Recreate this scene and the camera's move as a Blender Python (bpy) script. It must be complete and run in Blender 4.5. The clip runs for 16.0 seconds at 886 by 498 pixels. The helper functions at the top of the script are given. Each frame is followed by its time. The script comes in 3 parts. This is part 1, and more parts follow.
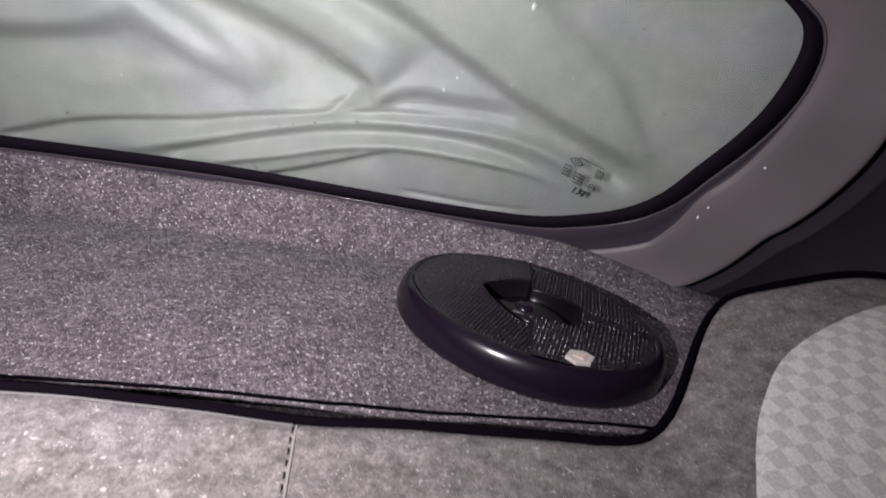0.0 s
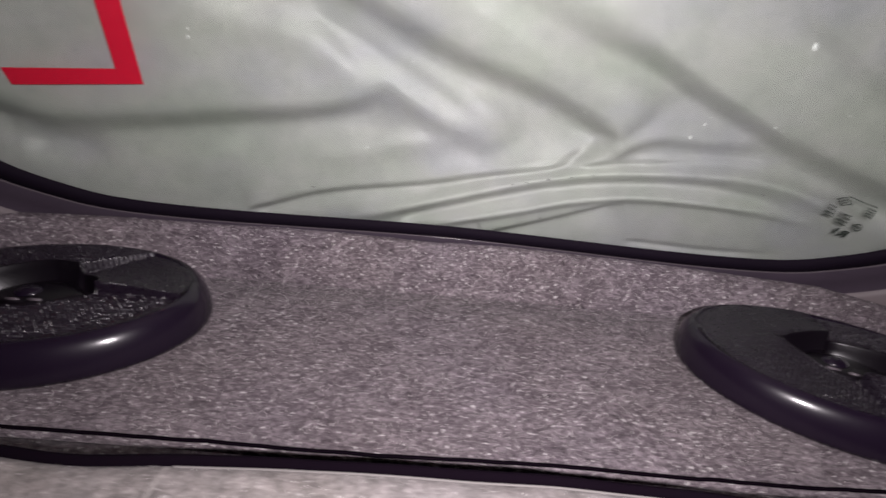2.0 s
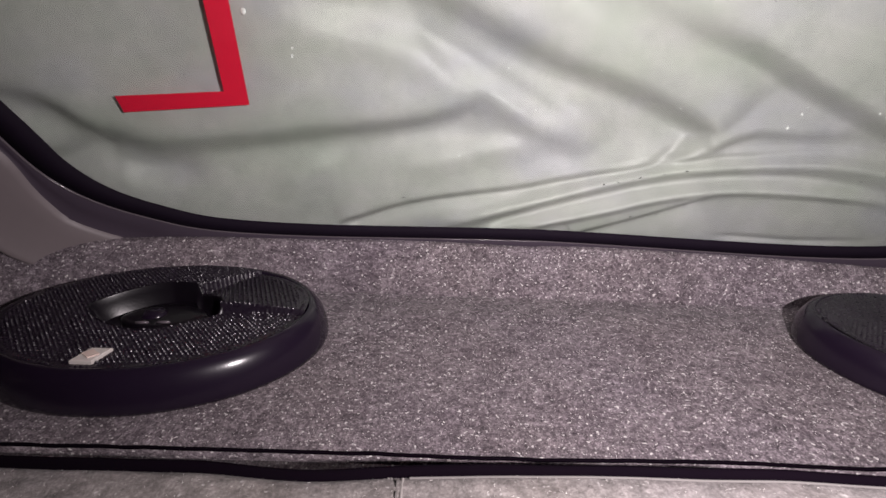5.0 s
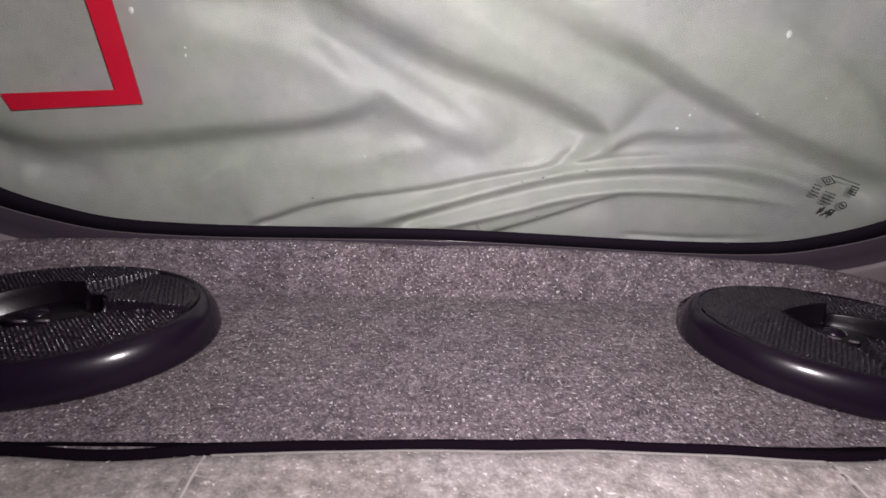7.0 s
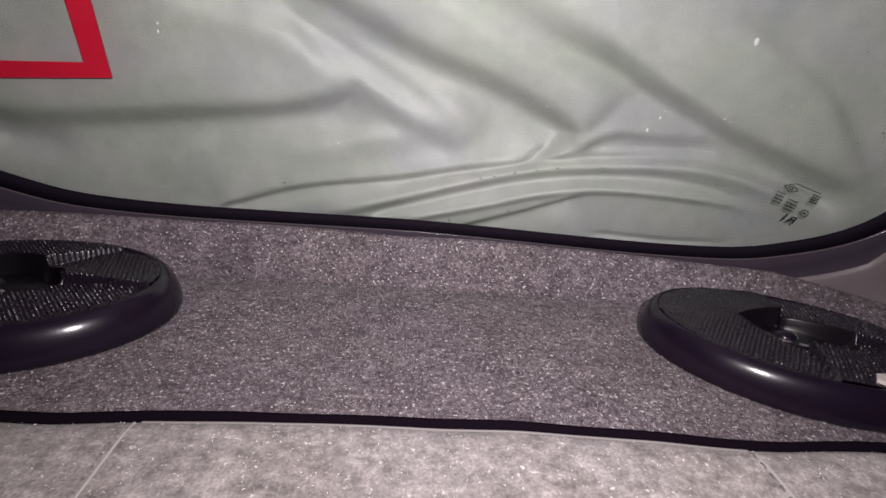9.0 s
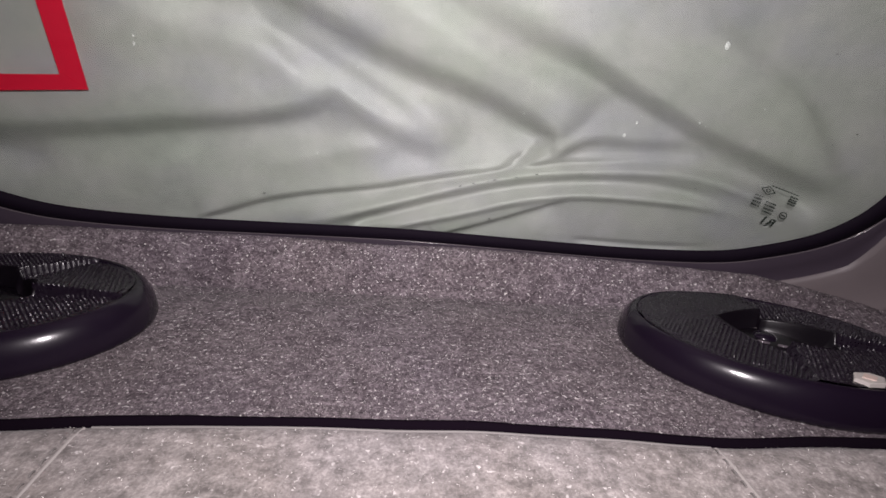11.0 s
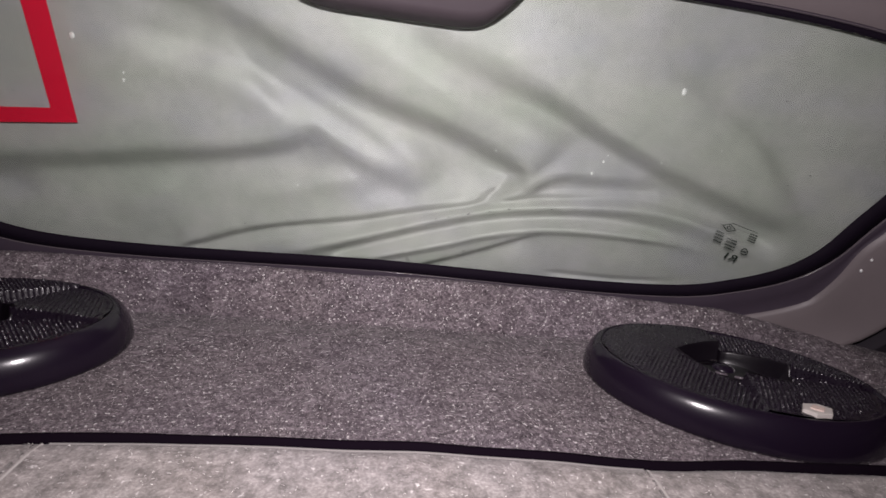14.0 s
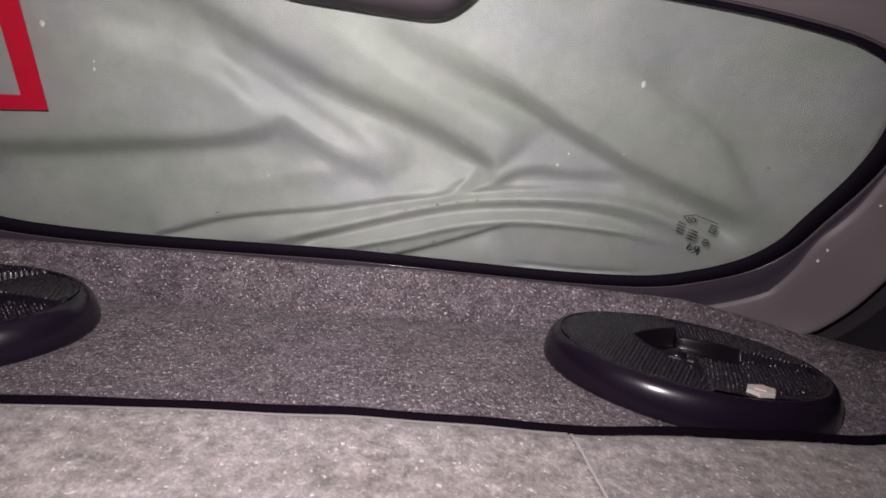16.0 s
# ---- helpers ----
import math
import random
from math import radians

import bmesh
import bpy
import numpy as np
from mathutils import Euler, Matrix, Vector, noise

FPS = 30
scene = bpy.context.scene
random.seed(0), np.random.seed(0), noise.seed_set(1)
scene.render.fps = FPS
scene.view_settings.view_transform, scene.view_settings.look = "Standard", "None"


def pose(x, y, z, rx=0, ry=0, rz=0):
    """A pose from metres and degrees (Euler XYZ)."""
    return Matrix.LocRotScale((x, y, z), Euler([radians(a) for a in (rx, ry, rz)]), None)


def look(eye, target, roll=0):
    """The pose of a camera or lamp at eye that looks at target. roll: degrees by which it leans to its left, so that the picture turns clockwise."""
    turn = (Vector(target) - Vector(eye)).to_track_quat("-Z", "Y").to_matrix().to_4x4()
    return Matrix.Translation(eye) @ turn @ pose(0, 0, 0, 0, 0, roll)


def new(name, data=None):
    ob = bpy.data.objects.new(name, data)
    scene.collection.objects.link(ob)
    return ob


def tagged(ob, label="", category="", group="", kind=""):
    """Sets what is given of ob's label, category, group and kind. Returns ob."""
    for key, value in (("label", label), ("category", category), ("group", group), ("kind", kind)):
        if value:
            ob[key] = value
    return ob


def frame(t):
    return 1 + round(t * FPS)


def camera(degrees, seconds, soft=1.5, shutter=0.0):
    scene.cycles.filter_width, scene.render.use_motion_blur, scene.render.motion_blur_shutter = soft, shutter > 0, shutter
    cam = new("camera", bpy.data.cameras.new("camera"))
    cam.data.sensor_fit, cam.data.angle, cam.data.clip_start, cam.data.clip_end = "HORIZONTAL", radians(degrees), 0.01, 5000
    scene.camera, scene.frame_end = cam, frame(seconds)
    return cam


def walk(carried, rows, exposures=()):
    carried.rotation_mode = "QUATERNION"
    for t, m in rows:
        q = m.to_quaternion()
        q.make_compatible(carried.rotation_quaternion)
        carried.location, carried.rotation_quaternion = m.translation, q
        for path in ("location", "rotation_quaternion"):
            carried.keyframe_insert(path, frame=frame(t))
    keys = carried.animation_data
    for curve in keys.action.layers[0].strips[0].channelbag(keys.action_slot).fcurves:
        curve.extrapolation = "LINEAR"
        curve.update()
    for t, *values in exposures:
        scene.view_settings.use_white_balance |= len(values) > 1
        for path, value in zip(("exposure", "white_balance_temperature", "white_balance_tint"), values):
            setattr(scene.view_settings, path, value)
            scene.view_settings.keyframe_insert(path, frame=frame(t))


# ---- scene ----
cam = camera(82.0, 16.0, soft=1.6, shutter=0.5)
PATH = [
    (0, (0.196, -0.062, 0.273), (0.421, 1.695, -0.651), 10.2),
    (0.5, (0.189, -0.058, 0.284), (0.395, 1.734, -0.577), 10.2),
    (1, (0.179, -0.058, 0.265), (0.316, 1.744, -0.591), 6.8),
    (1.5, (0.115, -0.047, 0.260), (0.132, 1.778, -0.555), 6.0),
    (2, (-0.004, -0.045, 0.261), (-0.01, 1.787, -0.543), 4.0),
    (2.5, (-0.054, -0.041, 0.258), (-0.128, 1.782, -0.563), 3.1),
    (3, (-0.083, -0.04, 0.257), (-0.189, 1.779, -0.569), -0.6),
    (5.5, (-0.101, -0.053, 0.258), (-0.122, 1.793, -0.512), 1.0),
    (6, (-0.076, -0.055, 0.254), (-0.081, 1.793, -0.51), 1.3),
    (6.5, (-0.053, -0.056, 0.257), (-0.031, 1.789, -0.516), 2.2),
    (7, (-0.019, -0.061, 0.245), (0.021, 1.802, -0.482), 1.1),
    (7.5, (-0.012, -0.063, 0.241), (0.039, 1.799, -0.486), 1.9),
    (8, (-0.01, -0.064, 0.237), (0.062, 1.793, -0.5), 3.8),
    (8.5, (0.0, -0.067, 0.232), (0.074, 1.792, -0.503), 3.8),
    (9, (0.004, -0.067, 0.238), (0.086, 1.794, -0.489), 4.1),
    (11.5, (0.026, -0.07, 0.228), (0.113, 1.822, -0.413), 3.2),
    (12, (0.024, -0.073, 0.226), (0.115, 1.829, -0.385), 3.9),
    (12.5, (0.014, -0.076, 0.235), (0.105, 1.828, -0.371), 5.5),
    (13, (0.018, -0.078, 0.247), (0.115, 1.835, -0.328), 6.7),
    (13.5, (0.032, -0.082, 0.244), (0.123, 1.839, -0.304), 4.6),
    (14, (0.046, -0.086, 0.236), (0.148, 1.835, -0.312), 4.2),
    (14.5, (0.06, -0.089, 0.239), (0.161, 1.838, -0.285), 4.0),
    (15, (0.067, -0.092, 0.237), (0.191, 1.833, -0.29), 4.6),
    (15.5, (0.064, -0.094, 0.235), (0.194, 1.83, -0.294), 5.2),
    (16, (0.079, -0.101, 0.225), (0.194, 1.824, -0.306), 4.6),
]
walk(cam, [(t, look(eye, target, roll)) for t, eye, target, roll in PATH], exposures=[(0, 0.10, 6250, 11), (1, 0.0, 6250, 11), (1.5, -0.02, 6380, 11), (2.5, 0.12, 6540, 11), (5.5, 0.20, 6620, 12), (7, 0.02, 6560, 12), (9, -0.08, 6540, 11), (13, -0.16, 6540, 11), (14.5, -0.20, 6540, 11), (16, -0.24, 6560, 12)])

# the phone's own white lamp, the only light in the car at night
lamp = new("phone_lamp", bpy.data.lights.new("phone_lamp", "AREA"))
lamp.data.shape, lamp.data.size = "DISK", 0.008
lamp.data.spread = radians(150)
lamp.data.energy, lamp.data.color = 2.88, (1.0, 0.915, 0.955)
lamp.matrix_world = look((0.042, -0.085, 0.290), (0.042, 0.45, 0.17))

world = bpy.data.worlds.new("night")
scene.world = world
world.use_nodes = True
world.node_tree.nodes["Background"].inputs[0].default_value = (0.35, 0.25, 0.5, 1)
world.node_tree.nodes["Background"].inputs[1].default_value = 0.02


# ---- materials ----
class Mat:
    """Short way to wire a node material."""

    def __init__(self, name, rough=0.5, metal=0.0, spec=0.5):
        self.m = bpy.data.materials.new(name)
        self.m.use_nodes = True
        self.t = self.m.node_tree
        self.b = self.t.nodes["Principled BSDF"]
        self.set(self.b, "Roughness", rough)
        self.set(self.b, "Metallic", metal)
        self.set(self.b, "Specular IOR Level", spec)
        self.co = self.t.nodes.new("ShaderNodeTexCoord").outputs["Object"]

    def set(self, node, key, value):
        if isinstance(value, bpy.types.NodeSocket):
            self.t.links.new(value, node.inputs[key])
        elif isinstance(value, (tuple, list)) and len(value) == 3 and node.inputs[key].type == "RGBA":
            node.inputs[key].default_value = (*value, 1)
        else:
            node.inputs[key].default_value = value

    def node(self, kind, out=0, **keys):
        n = self.t.nodes.new(kind)
        for key, value in keys.items():
            self.set(n, key.replace("_", " "), value)
        return n.outputs[out]

    def stretched(self, sx, sy, sz):
        n = self.t.nodes.new("ShaderNodeMapping")
        self.t.links.new(self.co, n.inputs[0])
        n.inputs["Scale"].default_value = (sx, sy, sz)
        return n.outputs[0]

    def noise(self, scale, detail=3.0, rough=0.55, vector=None):
        return self.node("ShaderNodeTexNoise", 0, Vector=vector or self.co, Scale=scale, Detail=detail, Roughness=rough)

    def ramp(self, fac, *stops):
        n = self.t.nodes.new("ShaderNodeValToRGB")
        self.t.links.new(fac, n.inputs[0])
        e = n.color_ramp.elements
        while len(e) < len(stops):
            e.new(0.5)
        for el, (p, c) in zip(e, stops):
            el.position = p
            el.color = (*c, 1) if isinstance(c, tuple) else (c, c, c, 1)
        return n.outputs[0]

    def math(self, op, a, b=0.0, c=0.0):
        n = self.t.nodes.new("ShaderNodeMath")
        n.operation = op
        for i, v in enumerate((a, b, c)):
            if isinstance(v, bpy.types.NodeSocket):
                self.t.links.new(v, n.inputs[i])
            else:
                n.inputs[i].default_value = v
        return n.outputs[0]

    def mix(self, fac, a, b, how="MIX"):
        n = self.t.nodes.new("ShaderNodeMix")
        n.data_type, n.blend_type = "RGBA", how
        for i, v in ((0, fac), (6, a), (7, b)):
            if isinstance(v, bpy.types.NodeSocket):
                self.t.links.new(v, n.inputs[i])
            else:
                n.inputs[i].default_value = v if i == 0 else (*v, 1)
        return n.outputs[2]

    def bump(self, height, strength, distance):
        n = self.t.nodes.new("ShaderNodeBump")
        n.inputs["Strength"].default_value, n.inputs["Distance"].default_value = strength, distance
        self.t.links.new(height, n.inputs["Height"])
        self.t.links.new(n.outputs[0], self.b.inputs["Normal"])

    def colour(self, v):
        self.set(self.b, "Base Color", v)
        return self


def felt(name, dark, mid, light, patch, fleck=0.69, shine=0.4, along=0.7):
    """Needle-felt: streaky two-tone fibres, fibre glints painted as small pale flecks, soft worn patches."""
    m = Mat(name, rough=0.95, spec=0.12)
    fib = m.noise(400, 3.0, 0.65, m.stretched(along, 0.6, 1.0))
    grain = m.noise(950, 2.0, 0.65, m.stretched(along + 0.1, 0.7, 1.0))
    both = m.math("ADD", m.math("MULTIPLY", fib, 0.5), m.math("MULTIPLY", grain, 0.5))
    col = m.ramp(both, (0.36, dark), (0.5, mid), (0.62, light))
    worn = m.ramp(m.noise(22, 5.0, 0.68), (0.36, patch), (0.65, (1.0, 1.0, 1.0)))
    tuft = m.ramp(m.noise(110, 4.0, 0.65, m.stretched(0.7, 1.0, 1.0)), (0.32, 0.62), (0.68, 1.30))
    drift = m.ramp(m.noise(5, 3.0, 0.6), (0.35, (1.01, 1.0, 0.975)), (0.65, (0.99, 0.98, 1.01)))
    for tone in (worn, tuft, drift):
        col = m.mix(1.0, col, tone, "MULTIPLY")
    glint = m.ramp(m.noise(470, 1.5, 0.5, m.stretched(along, 0.7, 1.0)), (fleck, 0.0), (fleck + 0.05, 1.0))
    col = m.mix(m.math("MULTIPLY", glint, shine), col, (0.78, 0.75, 0.73))
    m.colour(col)
    m.set(m.b, "Sheen Weight", 0.05)
    m.bump(both, 0.55, 0.0012)
    return m.m


CARPET = felt("carpet", (0.060, 0.050, 0.057), (0.180, 0.153, 0.167), (0.37, 0.328, 0.347), (0.68, 0.66, 0.675), 0.645, 0.8)
SEAT = felt("seat_felt", (0.155, 0.143, 0.137), (0.215, 0.20, 0.192), (0.30, 0.282, 0.272), (0.84, 0.82, 0.81), 0.69, 0.35, 0.7)


def fibre_material(name, dark, mid, pale):
    """Single loose fibres, each of its own tone, a little glossy."""
    m = Mat(name, rough=0.45, spec=0.5)
    geo = m.t.nodes.new("ShaderNodeNewGeometry").outputs["Random Per Island"]
    m.colour(m.ramp(geo, (0.0, dark), (0.45, mid), (0.80, mid), (0.90, pale)))
    m.set(m.b, "Roughness", m.ramp(geo, (0.80, 0.6), (0.90, 0.28)))
    return m.m


FIBRE = fibre_material("carpet_fibre", (0.060, 0.052, 0.055), (0.195, 0.172, 0.178), (0.84, 0.79, 0.765))
SEAT_FIBRE = fibre_material("seat_fibre", (0.14, 0.13, 0.125), (0.25, 0.232, 0.222), (0.72, 0.69, 0.66))


def plastic(name, col, rough, grain=900, deep=0.15, spec=0.5, blotch=0.85):
    m = Mat(name, rough=rough, spec=spec)
    m.colour(m.mix(1.0, col, m.ramp(m.noise(9, 4.0), (0.3, blotch), (0.7, 1.0)), "MULTIPLY"))
    m.set(m.b, "Roughness", m.math("ADD", rough - 0.06, m.math("MULTIPLY", m.noise(40, 5.0), 0.14)))
    m.bump(m.noise(grain, 2.0), deep, 0.0006)
    return m.m


TRIM = plastic("trim_plastic", (0.062, 0.046, 0.066), 0.55)
PILLAR = plastic("pillar_plastic", (0.200, 0.169, 0.174), 0.45)
RUBBER = plastic("border_black", (0.011, 0.007, 0.014), 0.7, 600, 0.1, 0.08)
LIP = plastic("lip_plastic", (0.13, 0.11, 0.125), 0.16, 500, 0.05)
GLOSS = plastic("gloss_black", (0.011, 0.006, 0.015), 0.19, 500, 0.05, 0.4)
for key, value in (("Coat Weight", 0.22), ("Coat Roughness", 0.36)):
    GLOSS.node_tree.nodes["Principled BSDF"].inputs[key].default_value = value
CONE = plastic("cone_black", (0.006, 0.004, 0.007), 0.3, 500, 0.1)
# near-black that paints the shade lines at the seat and shelf edges
SHADE_BLACK = plastic("shade_black", (0.0035, 0.0018, 0.004), 0.9, 900, 0.3, 0.03)
SHADED = plastic("shaded_lining", (0.05, 0.043, 0.052), 0.8, 300, 0.2, 0.2)
# tones raised so the unseen cabin faces bounce light into the dark parts
ROOF = plastic("bounce_roof", (0.60, 0.55, 0.58), 0.95, 300, 0.3, 0.1)
SIDE = plastic("bounce_side", (0.36, 0.31, 0.34), 0.8, 300, 0.2, 0.2)
HOUSING = plastic("housing_plastic", (0.072, 0.058, 0.066), 0.7, 900, 0.15, 0.25)
TAPE = plastic("red_tape", (0.82, 0.012, 0.050), 0.45, 300, 0.08, 0.4, 0.93)
BADGE = plastic("badge_plate", (0.66, 0.61, 0.57), 0.3, 600, 0.05)
BADGE_IN = plastic("badge_centre", (0.78, 0.62, 0.55), 0.35, 600, 0.05)
PRINT = plastic("print_black", (0.035, 0.045, 0.038), 0.6, 600, 0.05, 0.2)


def grille_material():
    m = Mat("grille_mesh", rough=0.3, spec=0.8)
    m.colour(m.ramp(m.noise(60, 4.0), (0.35, (0.008, 0.004, 0.010)), (0.65, (0.013, 0.008, 0.016))))
    m.set(m.b, "Roughness", m.ramp(m.noise(350, 2.0), (0.35, 0.24), (0.65, 0.42)))
    return m.m


GRILLE = grille_material()


def fabric_material():
    m = Mat("cover_fabric", rough=0.40, metal=0.05, spec=0.5)
    cloud = m.ramp(m.noise(9, 5.0, 0.65), (0.3, (0.465, 0.475, 0.455)), (0.7, (0.62, 0.605, 0.59)))
    tinge = m.ramp(m.noise(6.5, 3.0, 0.6, m.stretched(1, 1, 1.7)), (0.36, (0.95, 0.985, 0.93)), (0.52, (1.0, 1.0, 1.0)), (0.68, (0.99, 0.975, 1.06)))
    cloud = m.mix(1.0, cloud, tinge, "MULTIPLY")
    speck = m.ramp(m.noise(45, 8.0, 0.75), (0.3, 0.86), (0.62, 1.0))
    grime = m.ramp(m.noise(190, 3.0, 0.6, m.stretched(1, 1, 1.6)), (0.24, 0.55), (0.30, 1.0))
    m.colour(m.mix(1.0, m.mix(1.0, cloud, speck, "MULTIPLY"), grime, "MULTIPLY"))
    m.bump(m.math("ADD", m.noise(1500, 1.0), m.math("MULTIPLY", m.noise(30, 4.0), 3.0)), 0.25, 0.0012)
    return m.m


COVER = fabric_material()


def glass_material():
    m = bpy.data.materials.new("tinted_glass")
    m.use_nodes = True
    t = m.node_tree
    t.nodes.remove(t.nodes["Principled BSDF"])
    out = t.nodes["Material Output"]
    clear, shine, fres, mix = (t.nodes.new("ShaderNode" + k) for k in ("BsdfTransparent", "BsdfGlossy", "Fresnel", "MixShader"))
    clear.inputs[0].default_value = (0.925, 0.945, 0.93, 1)
    shine.inputs["Roughness"].default_value = 0.02
    fres.inputs[0].default_value = 1.35
    t.links.new(fres.outputs[0], mix.inputs[0])
    t.links.new(clear.outputs[0], mix.inputs[1])
    t.links.new(shine.outputs[0], mix.inputs[2])
    t.links.new(mix.outputs[0], out.inputs[0])
    return m


GLASS = glass_material()


def checker_cloth():
    m = Mat("checker_cloth", rough=0.9, spec=0.15)
    c = m.t.nodes.new("ShaderNodeTexChecker")
    m.t.links.new(m.stretched(150, 95, 0), c.inputs["Vector"])
    c.inputs["Scale"].default_value = 1.0
    c.inputs["Color1"].default_value, c.inputs["Color2"].default_value = (0.76, 0.73, 0.70, 1), (0.60, 0.575, 0.555, 1)
    weave = m.ramp(m.noise(700, 3.0), (0.3, 0.8), (0.7, 1.1))
    m.colour(m.mix(1.0, c.outputs[0], weave, "MULTIPLY"))
    m.bump(m.noise(800, 3.0), 0.5, 0.001)
    return m.m


CHECKER = checker_cloth()


# ---- mesh helpers ----
def part(name, bm, material, parent=None, label="", smooth=True):
    """Links a bmesh as one mesh object under a thing."""
    me = bpy.data.meshes.new(name)
    bm.to_mesh(me)
    bm.free()
    me.materials.append(material)
    if smooth:
        for p in me.polygons:
            p.use_smooth = True
    ob = new(name, me)
    if parent is not None:
        ob.parent = parent
    if label:
        ob["label"] = label
    return ob


def grid_bm(rows, close=False):
    """A sheet through rows of points of one length; close joins each row's ends."""
    bm = bmesh.new()
    vs = [[bm.verts.new(p) for p in r] for r in rows]
    for a, b in zip(vs, vs[1:]):
        n = len(a)
        for i in range(n if close else n - 1):
            j = (i + 1) % n
            bm.faces.new((a[i], a[j], b[j], b[i]))
    bmesh.ops.recalc_face_normals(bm, faces=bm.faces[:])
    return bm


def spline(points, n):
    """n + 1 points along a smooth curve through the given ones."""
    p = [Vector(q) for q in points]
    p = [2 * p[0] - p[1], *p, 2 * p[-1] - p[-2]]
    segs = len(p) - 3
    out = []
    for k in range(n + 1):
        u = k / n * segs
        i = min(int(u), segs - 1)
        u -= i
        a, b, c, d = p[i:i + 4]
        out.append(0.5 * (2 * b + (c - a) * u + (2 * a - 5 * b + 4 * c - d) * u * u + (3 * b - a - 3 * c + d) * u ** 3))
    return out


def box_bm(lo, hi, bevel=0.0):
    bm = bmesh.new()
    bmesh.ops.create_cube(bm, size=1.0)
    for v in bm.verts:
        v.co = Vector(((lo[i] + hi[i]) / 2 + v.co[i] * (hi[i] - lo[i]) for i in range(3)))
    if bevel:
        bmesh.ops.bevel(bm, geom=bm.edges[:], offset=bevel, segments=3, affect="EDGES")
    return bm


def solid_outline(points, place, depth):
    """A thin plate with the outline of (x, z) points, laid by place(x, z, out)."""
    bm = bmesh.new()
    a = [bm.verts.new(place(x, z, 0.0)) for x, z in points]
    b = [bm.verts.new(place(x, z, depth)) for x, z in points]
    bm.faces.new(a)
    bm.faces.new(b[::-1])
    n = len(a)
    for i in range(n):
        bm.faces.new((a[i], b[i], b[(i + 1) % n], a[(i + 1) % n]))
    bmesh.ops.recalc_face_normals(bm, faces=bm.faces[:])
    return bm


def fibre_layer(name, material, parent, n, seed, spot, long, wide, high, label):
    """n short curled fibres lying on a surface; spot(u, v) gives their places."""
    g = np.random.default_rng(seed)
    base = np.array([spot(u, v) for u, v in g.random((n, 2)).tolist()])
    turn, length = g.uniform(0, 2 * math.pi, n), g.uniform(0.5, 1.0, n) * long
    bend, lift_, w = g.uniform(-1.2, 1.2, n), g.uniform(0.3, 1.0, n) * high, g.uniform(0.6, 1.2, n) * wide
    pts = []
    for k, (f, h) in enumerate(((-0.5, 0.0), (0.0, 1.0), (0.5, 0.35))):
        a = turn + bend * f
        d = np.stack([np.cos(a), np.sin(a), np.zeros(n)], -1)
        side = np.stack([-np.sin(a), np.cos(a), g.uniform(-0.8, 0.8, n)], -1)
        c = base + d * (f * length)[:, None]
        c[:, 2] += h * lift_
        pts += [c - side * w[:, None] / 2, c + side * w[:, None] / 2]
    verts = np.stack(pts, 1).reshape(-1, 3)
    i = np.arange(n)[:, None] * 6
    quads = np.concatenate([i + np.array([[0, 2, 3, 1]]), i + np.array([[2, 4, 5, 3]])])
    me = bpy.data.meshes.new(name)
    me.from_pydata(verts.tolist(), [], quads.tolist())
    me.materials.append(material)
    ob = tagged(new(name, me), label, kind="stuff")
    ob.parent = parent
    return ob


def tube_bm(points, radius, sides=8, tall=1.0):
    rows = []
    pts = [Vector(p) for p in points]
    for i, p in enumerate(pts):
        d = (pts[min(i + 1, len(pts) - 1)] - pts[max(i - 1, 0)]).normalized()
        s = d.cross(Vector((0, 0, 1))).normalized()
        u = s.cross(d)
        rows.append([p + radius * (math.cos(a) * s + tall * math.sin(a) * u) for a in (2 * math.pi * k / sides for k in range(sides))])
    return grid_bm(rows, True)


# ---- rear window ----
LEANED = -0.028      # the window sits a little askew to the shelf


def glass_y(x, z):
    return 0.49 - 0.25 * x * x - 0.27 * (z - 0.09)


def on_glass(x, z, out=0.0):
    """A point of the pane's inner face; out: metres towards the cabin."""
    zz = z + LEANED * x
    return Vector((x, glass_y(x, zz) - out, zz))


HALF = [(0.0, 0.047), (0.15, 0.046), (0.265, 0.0485), (0.354, 0.057), (0.405, 0.0725), (0.447, 0.094), (0.474, 0.122), (0.491, 0.159),
        (0.508, 0.198), (0.517, 0.232), (0.518, 0.263), (0.512, 0.290), (0.496, 0.308), (0.454, 0.325), (0.371, 0.339), (0.269, 0.348), (0.17, 0.352), (0.0, 0.354)]
right_half = [(p.x, p.y) for p in spline([(x, z, 0) for x, z in HALF], 90)]
EDGE = right_half + [(-x, z) for x, z in right_half[-2:0:-1]]


def edge_out(off):
    """The window's outline, moved outwards by off metres (a number or a rule of the normal)."""
    res, n = [], len(EDGE)
    for i, (x, z) in enumerate(EDGE):
        tx, tz = EDGE[(i + 1) % n][0] - EDGE[i - 1][0], EDGE[(i + 1) % n][1] - EDGE[i - 1][1]
        k = math.hypot(tx, tz)
        nx, nz = tz / k, -tx / k
        o = off(nx, nz) if callable(off) else off
        res.append((x + nx * o, z + nz * o))
    return res


def band_width(nx, nz):
    return 0.010 + 0.008 * abs(nx) ** 1.5 * (1 - 0.6 * max(nz, 0)) - 0.006 * max(nz, 0)


